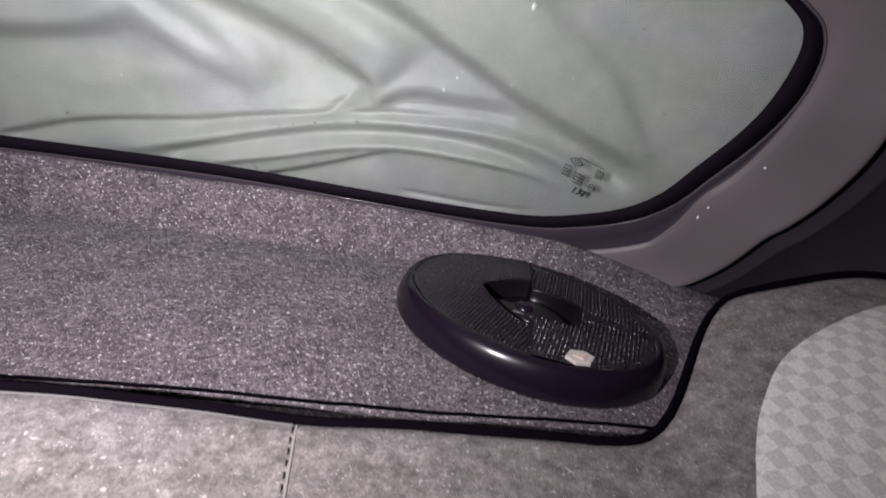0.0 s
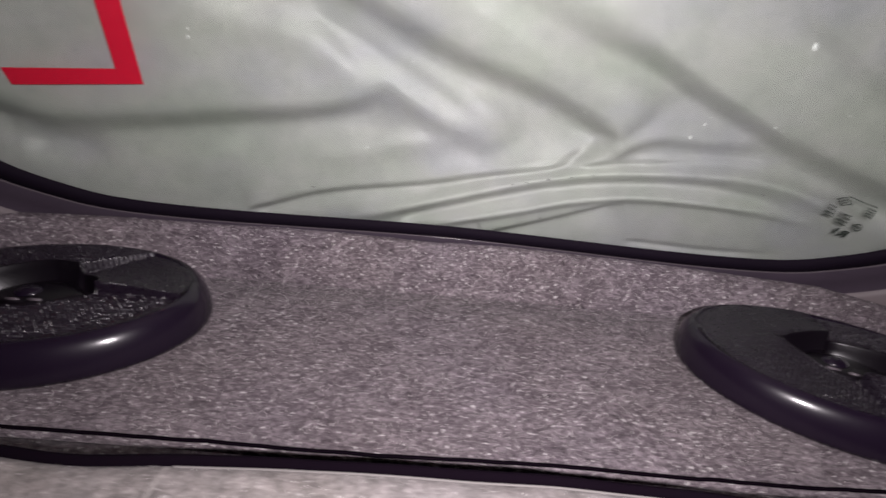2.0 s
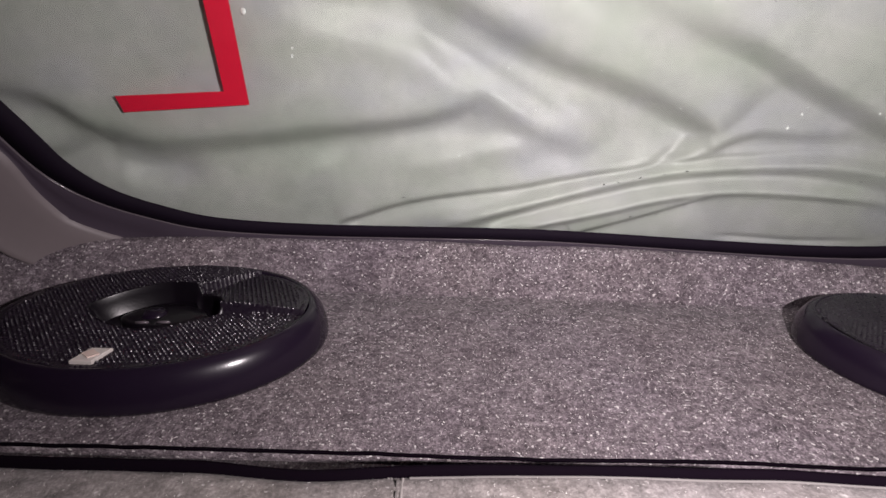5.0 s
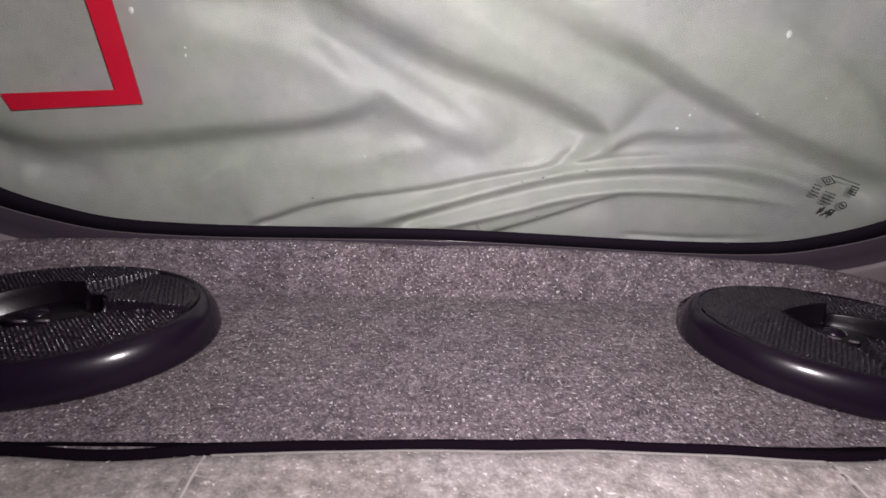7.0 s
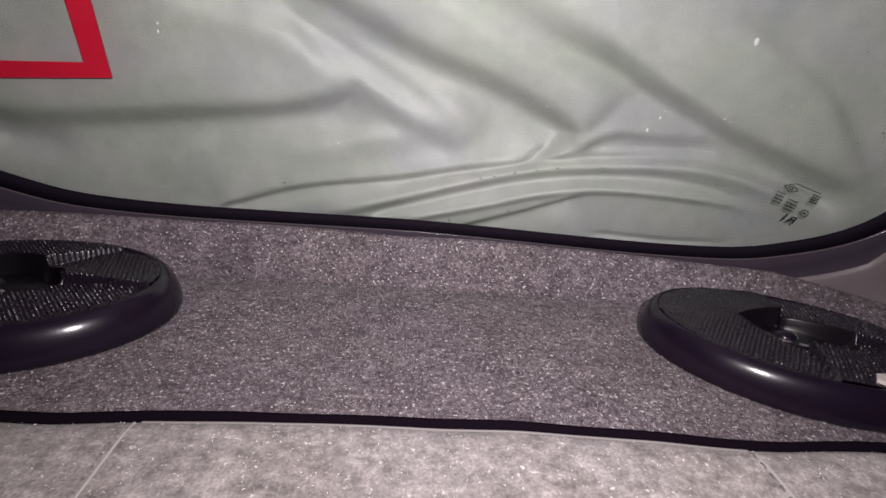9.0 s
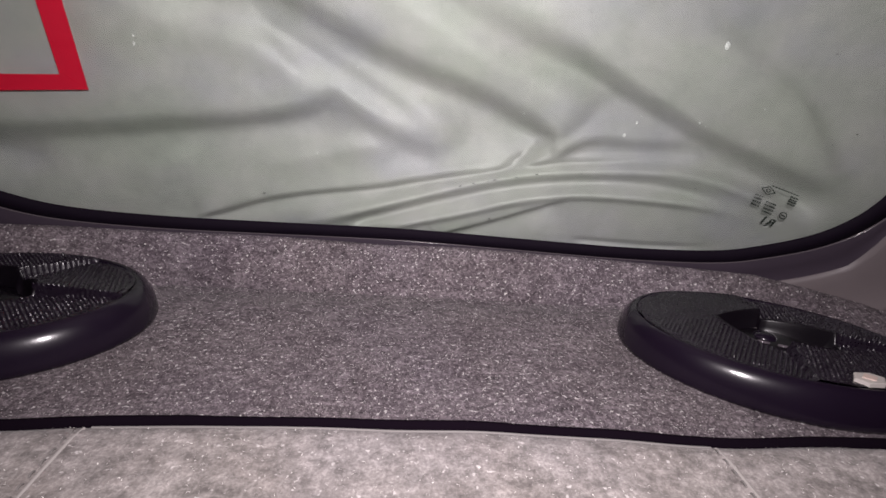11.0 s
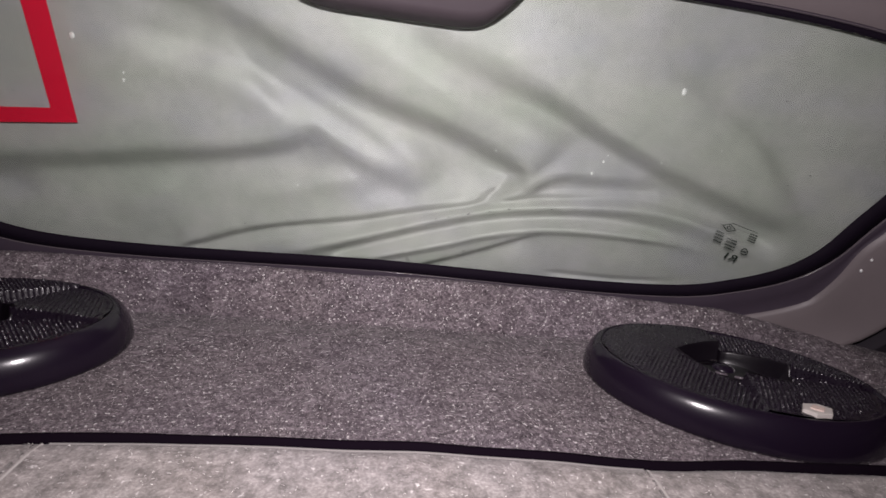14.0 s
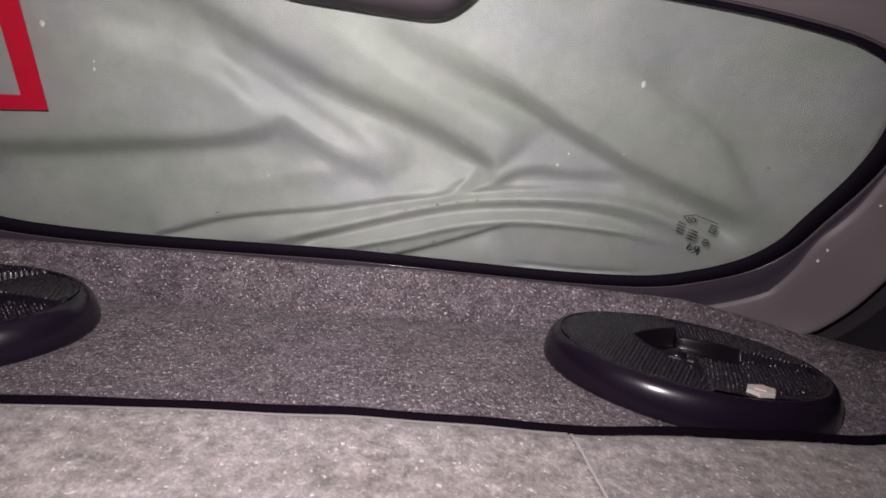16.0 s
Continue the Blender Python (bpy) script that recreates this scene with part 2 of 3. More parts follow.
window = tagged(new("window_1"), "curved tinted rear window with a black printed border", "window", kind="structure")
rim = edge_out(0.03)
levels = [1.0 - (k / 14) for k in range(14)]
mid = Vector((0.0, 0.2))
front = [[on_glass(mid.x + (x - mid.x) * s, mid.y + (z - mid.y) * s) for x, z in rim] for s in levels]
rows = front + [[on_glass(0, 0.2)] * len(rim)]
pane_bm = grid_bm(rows, True)
bmesh.ops.remove_doubles(pane_bm, verts=pane_bm.verts[:], dist=1e-6)
bmesh.ops.solidify(pane_bm, geom=pane_bm.faces[:], thickness=0.0032)
pane = part("pane", pane_bm, GLASS, window, "lightly green tinted glass")
# black printed border on the inside of the pane, with a softly toothed inner edge
inner = edge_out(lambda nx, nz: -0.0055 - 0.0045 * max(-nx, 0.0) * min(1.0, 1.0 - nz) + 0.0042 * max(nx, 0.0) ** 3 + 0.0045 * max(nz, 0.0))
outer = edge_out(band_width)
border = grid_bm([[on_glass(x, z, 0.0040) for x, z in inner], [on_glass(x, z, 0.0052) for x, z in inner], [on_glass(x, z, 0.0058) for x, z in outer],
                  [on_glass(x, z, -0.002) for x, z in outer]], True)
part("border", border, RUBBER, window, "black border band of the glass")

# moulded surround: lip, inner bevel, pillar faces, header
def ring(off, dy):
    pts = edge_out(lambda nx, nz: band_width(nx, nz) + off)
    return [on_glass(x, z, dy) for x, z in pts]


surround = tagged(new("trim"), "moulded purple-grey plastic trim round the rear window", "window trim", kind="structure")
lip = grid_bm([ring(-0.0006, 0.002), ring(-0.0007, 0.0062), ring(-0.0005, 0.0072), ring(-0.0001, 0.0077), ring(0.0003, 0.0077), ring(0.0006, 0.0072), ring(0.0007, 0.004)], True)
part("lip", lip, LIP, surround, "thin glossy lip along the glass")


def corner(nz, top=0.75):
    return max(0.0, min(1.0, -nz / top))


def ring_to(share, dy, past=0.0):
    """share 0: the bevel's outer edge, 1: the ridge of the pillar; past: metres beyond."""
    def off(nx, nz):
        b = 0.0015 + 0.0315 * corner(nz) ** 2
        r = 0.054 + 0.034 * corner(nz, 0.7) + 0.06 * max(nz, 0.0)
        return band_width(nx, nz) + b + (r - b) * share + past
    return [on_glass(x, z, dy) for x, z in edge_out(off)]


def ring_bevel(share, dy):
    return [on_glass(x, z, dy) for x, z in edge_out(lambda nx, nz: band_width(nx, nz) + 0.0008 + (0.0012 + 0.0315 * corner(nz) ** 2) * share)]


bevel = grid_bm([ring_bevel(0.0, 0.005), ring_bevel(0.25, 0.0065), ring_bevel(0.5, 0.0055), ring_bevel(0.8, 0.0050), ring_bevel(1.0, 0.0068)], True)
part("bevel", bevel, TRIM, surround, "dark inner bevel of the trim")
faces = grid_bm([ring_to(0.0, 0.0066), ring_to(0.04, 0.0095), ring_to(0.10, 0.0115), ring_to(0.3, 0.0145), ring_to(0.55, 0.0185), ring_to(0.8, 0.0240), ring_to(0.93, 0.0280), ring_to(0.985, 0.0298),
                 ring_to(1.0, 0.0298, 0.0015), ring_to(1.0, 0.0280, 0.0035), ring_to(1.0, 0.022, 0.006)], True)
part("panel", faces, PILLAR, surround, "purple-grey pillar and header panel")
# the pillar's side face turns away here; its shade is put into the colour
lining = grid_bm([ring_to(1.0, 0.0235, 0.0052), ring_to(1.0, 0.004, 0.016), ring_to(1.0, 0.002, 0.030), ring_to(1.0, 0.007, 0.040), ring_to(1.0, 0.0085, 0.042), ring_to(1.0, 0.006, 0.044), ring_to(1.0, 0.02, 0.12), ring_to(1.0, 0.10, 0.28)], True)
part("lining", lining, SHADED, surround, "pillar side lining beyond its edge, coloured dark for shade")

# ---- car cover behind the glass ----
XS = np.arange(-0.70, 0.7001, 0.0017)
ZS = np.arange(-0.04, 0.4201, 0.0016)
GX, GZ = np.meshgrid(XS, ZS)


def away(points):
    """Distance of the sheet's nodes from a smooth line, the side of it, and the share of its length."""
    line = [(p.x, p.y) for p in spline([(x, z, 0) for x, z in points], 40)]
    best, side, share = np.full(GX.shape, 9.0), np.zeros(GX.shape), np.zeros(GX.shape)
    for i, ((ax, az), (bx, bz)) in enumerate(zip(line, line[1:])):
        dx, dz = bx - ax, bz - az
        ll = dx * dx + dz * dz + 1e-12
        u = np.clip(((GX - ax) * dx + (GZ - az) * dz) / ll, 0, 1)
        d = np.hypot(GX - ax - u * dx, GZ - az - u * dz)
        near = d < best
        best = np.where(near, d, best)
        side = np.where(near, np.sign(dx * (GZ - az) - dz * (GX - ax)), side)
        share = np.where(near, (i + u) / (len(line) - 1), share)
    return best, side, share


RELIEF = np.zeros(GX.shape)


def cover_over(points, keep, soft):
    """Below the line another layer lies on top and flattens the folds above it."""
    global RELIEF
    d, side, share = away(points)
    u = np.clip(0.5 - side * d / soft, 0, 1)
    u = u * u * (3 - 2 * u)
    for _ in range(2):      # cloth rounds off small steps
        for axis in (0, 1):
            RELIEF = sum(np.roll(RELIEF, k, axis) for k in (-2, -1, 0, 1, 2)) / 5
    RELIEF = RELIEF * (1 - (1 - keep) * u)


def smooth(u):
    u = np.clip(u, 0, 1)
    return u * u * (3 - 2 * u)


def ends_of(share, fade):
    return smooth(share / fade[0]) * smooth((1 - share) / fade[1])


def ridge(points, height, width, fade=(0.2, 0.2)):
    """A rounded crest (height > 0, towards the cabin) or a hollow along a line."""
    global RELIEF
    d, side, share = away(points)
    RELIEF += height * np.exp(-(d / width) ** 2) * ends_of(share, fade)


def crease(points, depth, widths, far, crest=0.35, fade=(0.15, 0.1)):
    """A steep slope across a line: the cloth above it stands crest * depth proud, the cloth below sinks by the rest; both ease out over far metres (above, below)."""
    global RELIEF
    d, side, share = away(points)
    s = d * side
    w = np.interp(share, np.linspace(0, 1, len(widths)), widths)
    reach = np.where(s > 0, far[0], far[1])
    RELIEF += depth * (0.5 * np.tanh(s / w) + crest - 0.5) * np.exp(-(d / reach) ** 1.3) * ends_of(share, fade)


# long draped folds, from the upper part down to the sill
crease([(-0.54, 0.215), (-0.483, 0.193), (-0.46, 0.174), (-0.433, 0.157), (-0.396, 0.147), (-0.33, 0.150), (-0.25, 0.158), (-0.17, 0.166), (-0.11, 0.177), (-0.083, 0.190), (-0.068, 0.207)],
       0.032, (0.010, 0.015, 0.010, 0.007, 0.007), (0.060, 0.055), 0.24, (0.12, 0.22))
crease([(-0.52, 0.138), (-0.488, 0.147), (-0.456, 0.159), (-0.433, 0.157)], 0.016, (0.006, 0.008), (0.02, 0.03), 0.4, (0.3, 0.3))
ridge([(-0.46, 0.140), (-0.414, 0.122), (-0.36, 0.120)], -0.010, 0.016, (0.4, 0.4))
crease([(-0.30, 0.350), (-0.24, 0.330), (-0.196, 0.317), (-0.153, 0.304), (-0.114, 0.286), (-0.071, 0.264), (-0.026, 0.243), (0.021, 0.224), (0.071, 0.208), (0.123, 0.186), (0.153, 0.170), (0.168, 0.157)],
       0.042, (0.017, 0.014, 0.011, 0.010, 0.008, 0.0045), (0.060, 0.085), 0.22, (0.25, 0.08))
crease([(-0.03, 0.327), (0.051, 0.291), (0.110, 0.268), (0.159, 0.252), (0.197, 0.235), (0.237, 0.214), (0.277, 0.195), (0.318, 0.176), (0.371, 0.155), (0.431, 0.133), (0.478, 0.108)],
       0.034, (0.015, 0.012, 0.006, 0.0040, 0.0045, 0.009, 0.012), (0.060, 0.070), 0.24, (0.30, 0.12))
crease([(0.24, 0.315), (0.287, 0.286), (0.347, 0.250), (0.397, 0.218), (0.426, 0.184), (0.456, 0.150), (0.475, 0.120)], -0.024, (0.018, 0.016, 0.014), (0.045, 0.05), 0.70, (0.32, 0.34))
crease([(-0.092, 0.200), (-0.050, 0.176), (-0.013, 0.159), (0.026, 0.144), (0.057, 0.134)], 0.013, (0.012, 0.010), (0.02, 0.03), 0.4, (0.3, 0.35))
ridge([(-0.33, 0.275), (-0.269, 0.267), (-0.227, 0.257), (-0.161, 0.246), (-0.118, 0.227), (-0.085, 0.213), (-0.038, 0.186), (0.012, 0.163), (0.059, 0.140)], 0.0060, 0.021, (0.40, 0.25))
ridge([(-0.27, 0.322), (-0.240, 0.312), (-0.165, 0.290), (-0.115, 0.271), (-0.061, 0.237), (-0.002, 0.204), (0.043, 0.170), (0.062, 0.142)], 0.0065, 0.020, (0.25, 0.20))
ridge([(-0.168, 0.269), (-0.116, 0.249), (-0.061, 0.217), (-0.013, 0.188), (0.025, 0.164)], -0.0025, 0.011, (0.3, 0.25))
ridge([(-0.08, 0.318), (-0.004, 0.285), (0.054, 0.255), (0.116, 0.231), (0.168, 0.206), (0.198, 0.180)], 0.006, 0.020, (0.3, 0.2))
ridge([(0.130, 0.315), (0.207, 0.285), (0.273, 0.247), (0.342, 0.206), (0.405, 0.169)], 0.005, 0.020, (0.3, 0.3))
ridge([(-0.19, 0.106), (-0.101, 0.131), (-0.038, 0.144), (0.007, 0.151)], 0.0045, 0.014, (0.35, 0.35))
ridge([(-0.30, 0.085), (-0.27, 0.110), (-0.22, 0.135)], 0.0035, 0.012, (0.4, 0.4))
crease([(0.096, 0.117), (0.130, 0.136), (0.153, 0.153), (0.163, 0.162)], 0.015, (0.004, 0.005), (0.016, 0.016), 0.4, (0.25, 0.3))
crease([(0.155, 0.132), (0.185, 0.154), (0.214, 0.163), (0.257, 0.162), (0.304, 0.163), (0.33, 0.158)], 0.019, (0.004, 0.006, 0.007), (0.016, 0.030), 0.35, (0.2, 0.35))
TOP_HEM = [(-0.240, 0.048), (-0.207, 0.058), (-0.150, 0.076), (-0.091, 0.087), (-0.025, 0.097), (0.041, 0.111), (0.100, 0.122), (0.156, 0.135), (0.200, 0.140), (0.256, 0.144), (0.311, 0.144), (0.361, 0.135), (0.408, 0.119), (0.46, 0.09)]
cover_over([(-0.50, 0.020)] + TOP_HEM[1:] + [(0.56, 0.05)], 0.10, 0.022)
# broad hem with two corded edges and a flap end
crease(TOP_HEM, 0.022, (0.005, 0.005, 0.006, 0.008, 0.010), (0.022, 0.012), 0.25, (0.06, 0.30))
ridge([(-0.13, 0.044), (-0.092, 0.055), (0.003, 0.083), (0.068, 0.104), (0.133, 0.121), (0.196, 0.129), (0.258, 0.134), (0.307, 0.134), (0.352, 0.126), (0.400, 0.108), (0.44, 0.09)], 0.0068, 0.0080, (0.15, 0.2))
ridge([(-0.07, 0.048), (-0.038, 0.057), (0.070, 0.090), (0.135, 0.107), (0.199, 0.116), (0.262, 0.119), (0.327, 0.112), (0.387, 0.095)], -0.0085, 0.0075, (0.15, 0.25))
ridge([(-0.03, 0.042), (0.004, 0.052), (0.072, 0.071), (0.124, 0.088), (0.176, 0.099), (0.228, 0.103), (0.292, 0.102), (0.343, 0.098), (0.396, 0.086)], 0.0062, 0.0055, (0.15, 0.25))
crease([(0.040, 0.034), (0.053, 0.040), (0.107, 0.060), (0.153, 0.079), (0.193, 0.096)], 0.015, (0.0045, 0.004, 0.003), (0.016, 0.022), 0.30, (0.10, 0.16))
ridge([(0.20, 0.044), (0.228, 0.043), (0.295, 0.043), (0.378, 0.050)], -0.003, 0.004, (0.3, 0.3))
wave = np.zeros(GX.shape)
for k, (fx, fz, ph, am) in enumerate(((9, 5, 0.3, 0.0022), (17, 11, 1.9, 0.0011), (6, -14, 4.0, 0.0014), (33, 21, 2.2, 0.0004), (47, -38, 0.7, 0.0003))):
    wave += am * np.sin(fx * GX + fz * GZ + ph)
CY = 0.49 - 0.25 * GX ** 2 - 0.27 * (GZ - 0.09) + 0.0180 - 0.0135 * np.tanh(RELIEF / 0.0135) * (RELIEF > 0) - RELIEF * (RELIEF <= 0) - wave
CY += 0.35 * np.maximum(0, np.abs(GX) - 0.53) ** 1.0
verts = np.stack([GX, CY, GZ], -1).reshape(-1, 3)
nz, nx = GX.shape
idx = np.arange(nz * nx).reshape(nz, nx)
quads = np.stack([idx[:-1, :-1], idx[:-1, 1:], idx[1:, 1:], idx[1:, :-1]], -1).reshape(-1, 4)
me = bpy.data.meshes.new("car_cover")
me.from_pydata(verts.tolist(), [], quads.tolist())
me.materials.append(COVER)
for p in me.polygons:
    p.use_smooth = True
cover = tagged(new("car_cover", me), "wrinkled pale grey fabric car cover lying over the rear window", "car cover")

# dark flecks of dirt caught along the hem
DIRT = plastic("dirt", (0.045, 0.045, 0.036), 0.9, 900, 0.3, 0.1)
for k, (x, z) in enumerate(((0.066, 0.1045), (0.081, 0.108), (0.097, 0.1115), (0.104, 0.1135), (0.128, 0.1185), (0.150, 0.1235), (0.199, 0.1275), (0.103, 0.0655), (0.112, 0.063), (0.121, 0.0685), (0.136, 0.0655), (0.190, 0.092),
                            (0.436, 0.178), (0.455, 0.190), (-0.148, 0.079), (-0.157, 0.0845), (0.327, 0.119), (0.341, 0.100))):
    wob = random.Random(k + 20)
    bm = bmesh.new()
    bmesh.ops.create_icosphere(bm, subdivisions=1, radius=1.0)
    y = CY[round((z + 0.04) / 0.0016), round((x + 0.70) / 0.0017)]
    a, sx, sz = wob.uniform(-0.6, 0.6), wob.uniform(0.0008, 0.0022), wob.uniform(0.0004, 0.0008)
    for v in bm.verts:
        u, w = v.co.x * sx, v.co.z * sz
        v.co = Vector((x + u * math.cos(a) - w * math.sin(a), y - 0.0003 + v.co.y * 0.0004, z + u * math.sin(a) + w * math.cos(a)))
    part("fleck", bm, DIRT, cover, "dark fleck of dirt")

# red tape angle stuck on the pane
tape = tagged(new("red_tape"), "red adhesive tape strips in an angle on the rear window", "tape")
sh = lambda x, z: (x, z - LEANED * x)
part("strip", solid_outline([sh(-0.2965, 0.1925), sh(-0.4065, 0.1865), sh(-0.409, 0.2015), sh(-0.312, 0.2055)], lambda x, z, o: on_glass(x, z, -0.0040 + o), 0.0004), TAPE, tape, smooth=False)
part("strip", solid_outline([sh(-0.2960, 0.1920), sh(-0.3158, 0.2045), sh(-0.3128, 0.29), sh(-0.311, 0.345), sh(-0.2905, 0.345), sh(-0.2925, 0.29)], lambda x, z, o: on_glass(x, z, -0.0046 + o), 0.0004), TAPE, tape, smooth=False)

# maker's stamp printed on the pane, seen from behind
stamp = tagged(new("glass_stamp"), "small black printed maker's stamp on the rear window, seen mirrored", "glass stamp")
TURN_S = radians(-17)


def on_stamp(u, v, out=0.0):
    """u to the right and v up on the stamp, in metres from its middle."""
    x = 0.392 + u * math.cos(TURN_S)
    z = 0.112 + u * math.sin(TURN_S) + v
    y = glass_y(x, z)
    return Vector((x, y - 0.0006 - out, z))


def print_bar(u0, v0, u1, v1, name="bar"):
    q = [(u0, v0), (u1, v0), (u1, v1), (u0, v1)]
    part(name, solid_outline(q, lambda u, v, o: on_stamp(u, v, o), 0.0002), PRINT, stamp, smooth=False)


rng = random.Random(4)
for k in range(4):      # two columns of unreadable small print
    for u0, v0, n in ((-0.0205, 0.0045, 4), (-0.0065, 0.0012, 5)):
        for j in range(n):
            print_bar(u0 + 0.0024 * j, v0 - 0.0036 * k, u0 + 0.0024 * j + rng.uniform(0.0012, 0.0019), v0 + 0.0017 - 0.0036 * k)
for j in range(9):
    print_bar(-0.008 + 0.0034 * j, 0.0190, -0.008 + 0.0034 * j + rng.uniform(0.0018, 0.0028), 0.0202)
for k in range(4):
    for j in range(3):
        print_bar(0.0145 + 0.003 * j, 0.0152 - 0.0026 * k, 0.0145 + 0.003 * j + 0.0023, 0.0168 - 0.0026 * k)


def print_loop(points, w, name):
    """A thin closed line with the given corners."""
    n = len(points)
    cu = sum(p[0] for p in points) / n
    cv = sum(p[1] for p in points) / n
    bm = bmesh.new()
    a = [bm.verts.new(on_stamp(u, v, 0.0002)) for u, v in points]
    b = [bm.verts.new(on_stamp(u + (cu - u) * w, v + (cv - v) * w, 0.0002)) for u, v in points]
    for i in range(n):
        bm.faces.new((a[i], a[(i + 1) % n], b[(i + 1) % n], b[i]))
    part(name, bm, PRINT, stamp, smooth=False)


print_loop([(-0.018, 0.0135), (-0.0095, 0.0185), (-0.001, 0.0135), (-0.0095, 0.0085)], 0.22, "diamond")
print_loop([(-0.0095 + 0.0025 * math.cos(t), 0.0135 + 0.0022 * math.sin(t)) for t in (2 * math.pi * k / 16 for k in range(16))], 0.4, "small_ring")
print_loop([(0.0165 + 0.0042 * math.cos(t), -0.0055 + 0.0042 * math.sin(t)) for t in (2 * math.pi * k / 24 for k in range(24))], 0.25, "ring_mark")
print_bar(0.0145, -0.0062, 0.0185, -0.0048)
curve = bpy.data.curves.new("letters", "FONT")
curve.body, curve.size, curve.offset = "R1", 0.0120, 0.0003
tmp = bpy.data.objects.new("letters", curve)
me = bpy.data.meshes.new_from_object(tmp)
bpy.data.objects.remove(tmp)
for v in me.vertices:      # mirrored, as print on the outer face reads from inside
    v.co = on_stamp(0.0115 - v.co.x * 1.25 + 0.25 * v.co.y, -0.0205 + v.co.y * 0.9, 0.0002)
me.materials.append(PRINT)
letters = new("letters", me)
letters.parent = stamp

# tiny white drops on the cover that paint in lamp glints and its reflection
GLINT_SPECK = Mat("glint_speck", rough=0.28, spec=1.0).colour((0.96, 0.96, 0.95)).m
for k, (x, z, size) in enumerate(((-0.253, 0.243, 1.5), (-0.2545, 0.236, 2.2), (-0.289, 0.273, 3.4), (0.249, 0.186, 2.2), (0.253, 0.193, 1.5), (0.237, 0.1725, 2.4), (0.300, 0.192, 1.5),
                                 (0.307, 0.189, 1.4), (-0.095, 0.134, 1.4), (-0.017, 0.185, 1.2), (0.039, 0.226, 1.2), (0.127, 0.190, 1.4), (-0.048, 0.226, 1.0), (0.354, 0.209, 1.2), (0.302, 0.264, 4.6))):
    bm = bmesh.new()
    bmesh.ops.create_icosphere(bm, subdivisions=2, radius=1.0)
    wob = random.Random(k)
    y = CY[round((z + 0.04) / 0.0016), round((x + 0.70) / 0.0017)]
    sx, sz = size * 0.00065 * wob.uniform(0.8, 1.2), size * 0.00065 * wob.uniform(0.8, 1.5)
    for v in bm.verts:
        v.co = Vector((x + v.co.x * sx, y - 0.0004 + v.co.y * 0.5 * sx, z + v.co.z * sz))
    tagged(part("glint_speck", bm, GLINT_SPECK), "tiny white drop on the car cover, painted in as a lamp glint", "water drop", "drops on the cover")

# dried specks on the pillar panel
for k, (x, z, size) in enumerate(((0.5135, 0.098, 0.0013), (0.517, 0.1115, 0.0011), (0.5405, 0.165, 0.0009), (0.262, 0.357, 0.0010), (0.355, 0.346, 0.0011))):
    bm = bmesh.new()
    bmesh.ops.create_icosphere(bm, subdivisions=2, radius=1.0)
    for v in bm.verts:
        v.co = Vector((x + v.co.x * size, glass_y(x, z) - 0.0135 + v.co.y * 0.0015, z + v.co.z * size * 1.5))
    part("speck", bm, GLINT_SPECK, surround, "pale dried speck")

# ---- brake light housing on the header ----
brake = tagged(new("brake_light"), "dark plastic high brake light housing under the header", "brake light")
prof = [(-0.112, 0.365), (-0.085, 0.327), (-0.066, 0.312), (-0.045, 0.3065), (0.0, 0.3035), (0.05, 0.3005), (0.078, 0.2995), (0.096, 0.303), (0.116, 0.318), (0.137, 0.343), (0.152, 0.366)]
low = [(p.x, p.y) for p in spline([(x, z, 0) for x, z in prof], 60)]
rows = []
for out, shrink in ((0.004, 0.004), (0.010, 0.001), (0.016, 0.0), (0.045, 0.0), (0.056, 0.003), (0.060, 0.008), (0.062, 0.03)):
    rows.append([Vector((x * (1 - shrink * 1.5), glass_y(x, z) - out, z + shrink + 0.004)) for x, z in low])
part("housing", grid_bm(rows), HOUSING, brake)
rows = [[Vector((x * k, glass_y(x, z) - 0.003 - d, z + 0.006)) for x, z in low] for k, d in ((0.985, 0.0), (0.985, 0.002), (0.96, 0.0025))]
part("gasket", grid_bm(rows), RUBBER, brake, "black rubber gasket against the glass")

# ---- parcel shelf ----
def rear_y(x):
    return 0.487 - 0.25 * x * x


def rear_z(x):
    if x < 0:
        return 0.0325 + 0.050 * min(-x, 0.5)
    return (0.0345 - 0.012 * x) * max(0.0, min(1.0, (0.60 - x) / 0.2))


def shelf_z(x, y):
    c = 0.447 - 0.03 * x - (0.32 if x < 0 else 0.25) * max(abs(x) - 0.25, 0)
    u = (y - c) / max(rear_y(x) - c, 0.012)
    soft = 0.12
    v = max(0.0, u + soft) ** 2 / (4 * soft) if u < soft else u
    return rear_z(x) * min(v, 1.0) - 0.0050 * math.exp(-((y - c) / 0.005) ** 2) - 0.0075 * math.exp(-((y - c + 0.010) / 0.032) ** 2) + 0.0012 * noise.noise((x * 9, y * 9, 0.0)) + 0.0004 * noise.noise((x * 45, y * 45, 3.0))


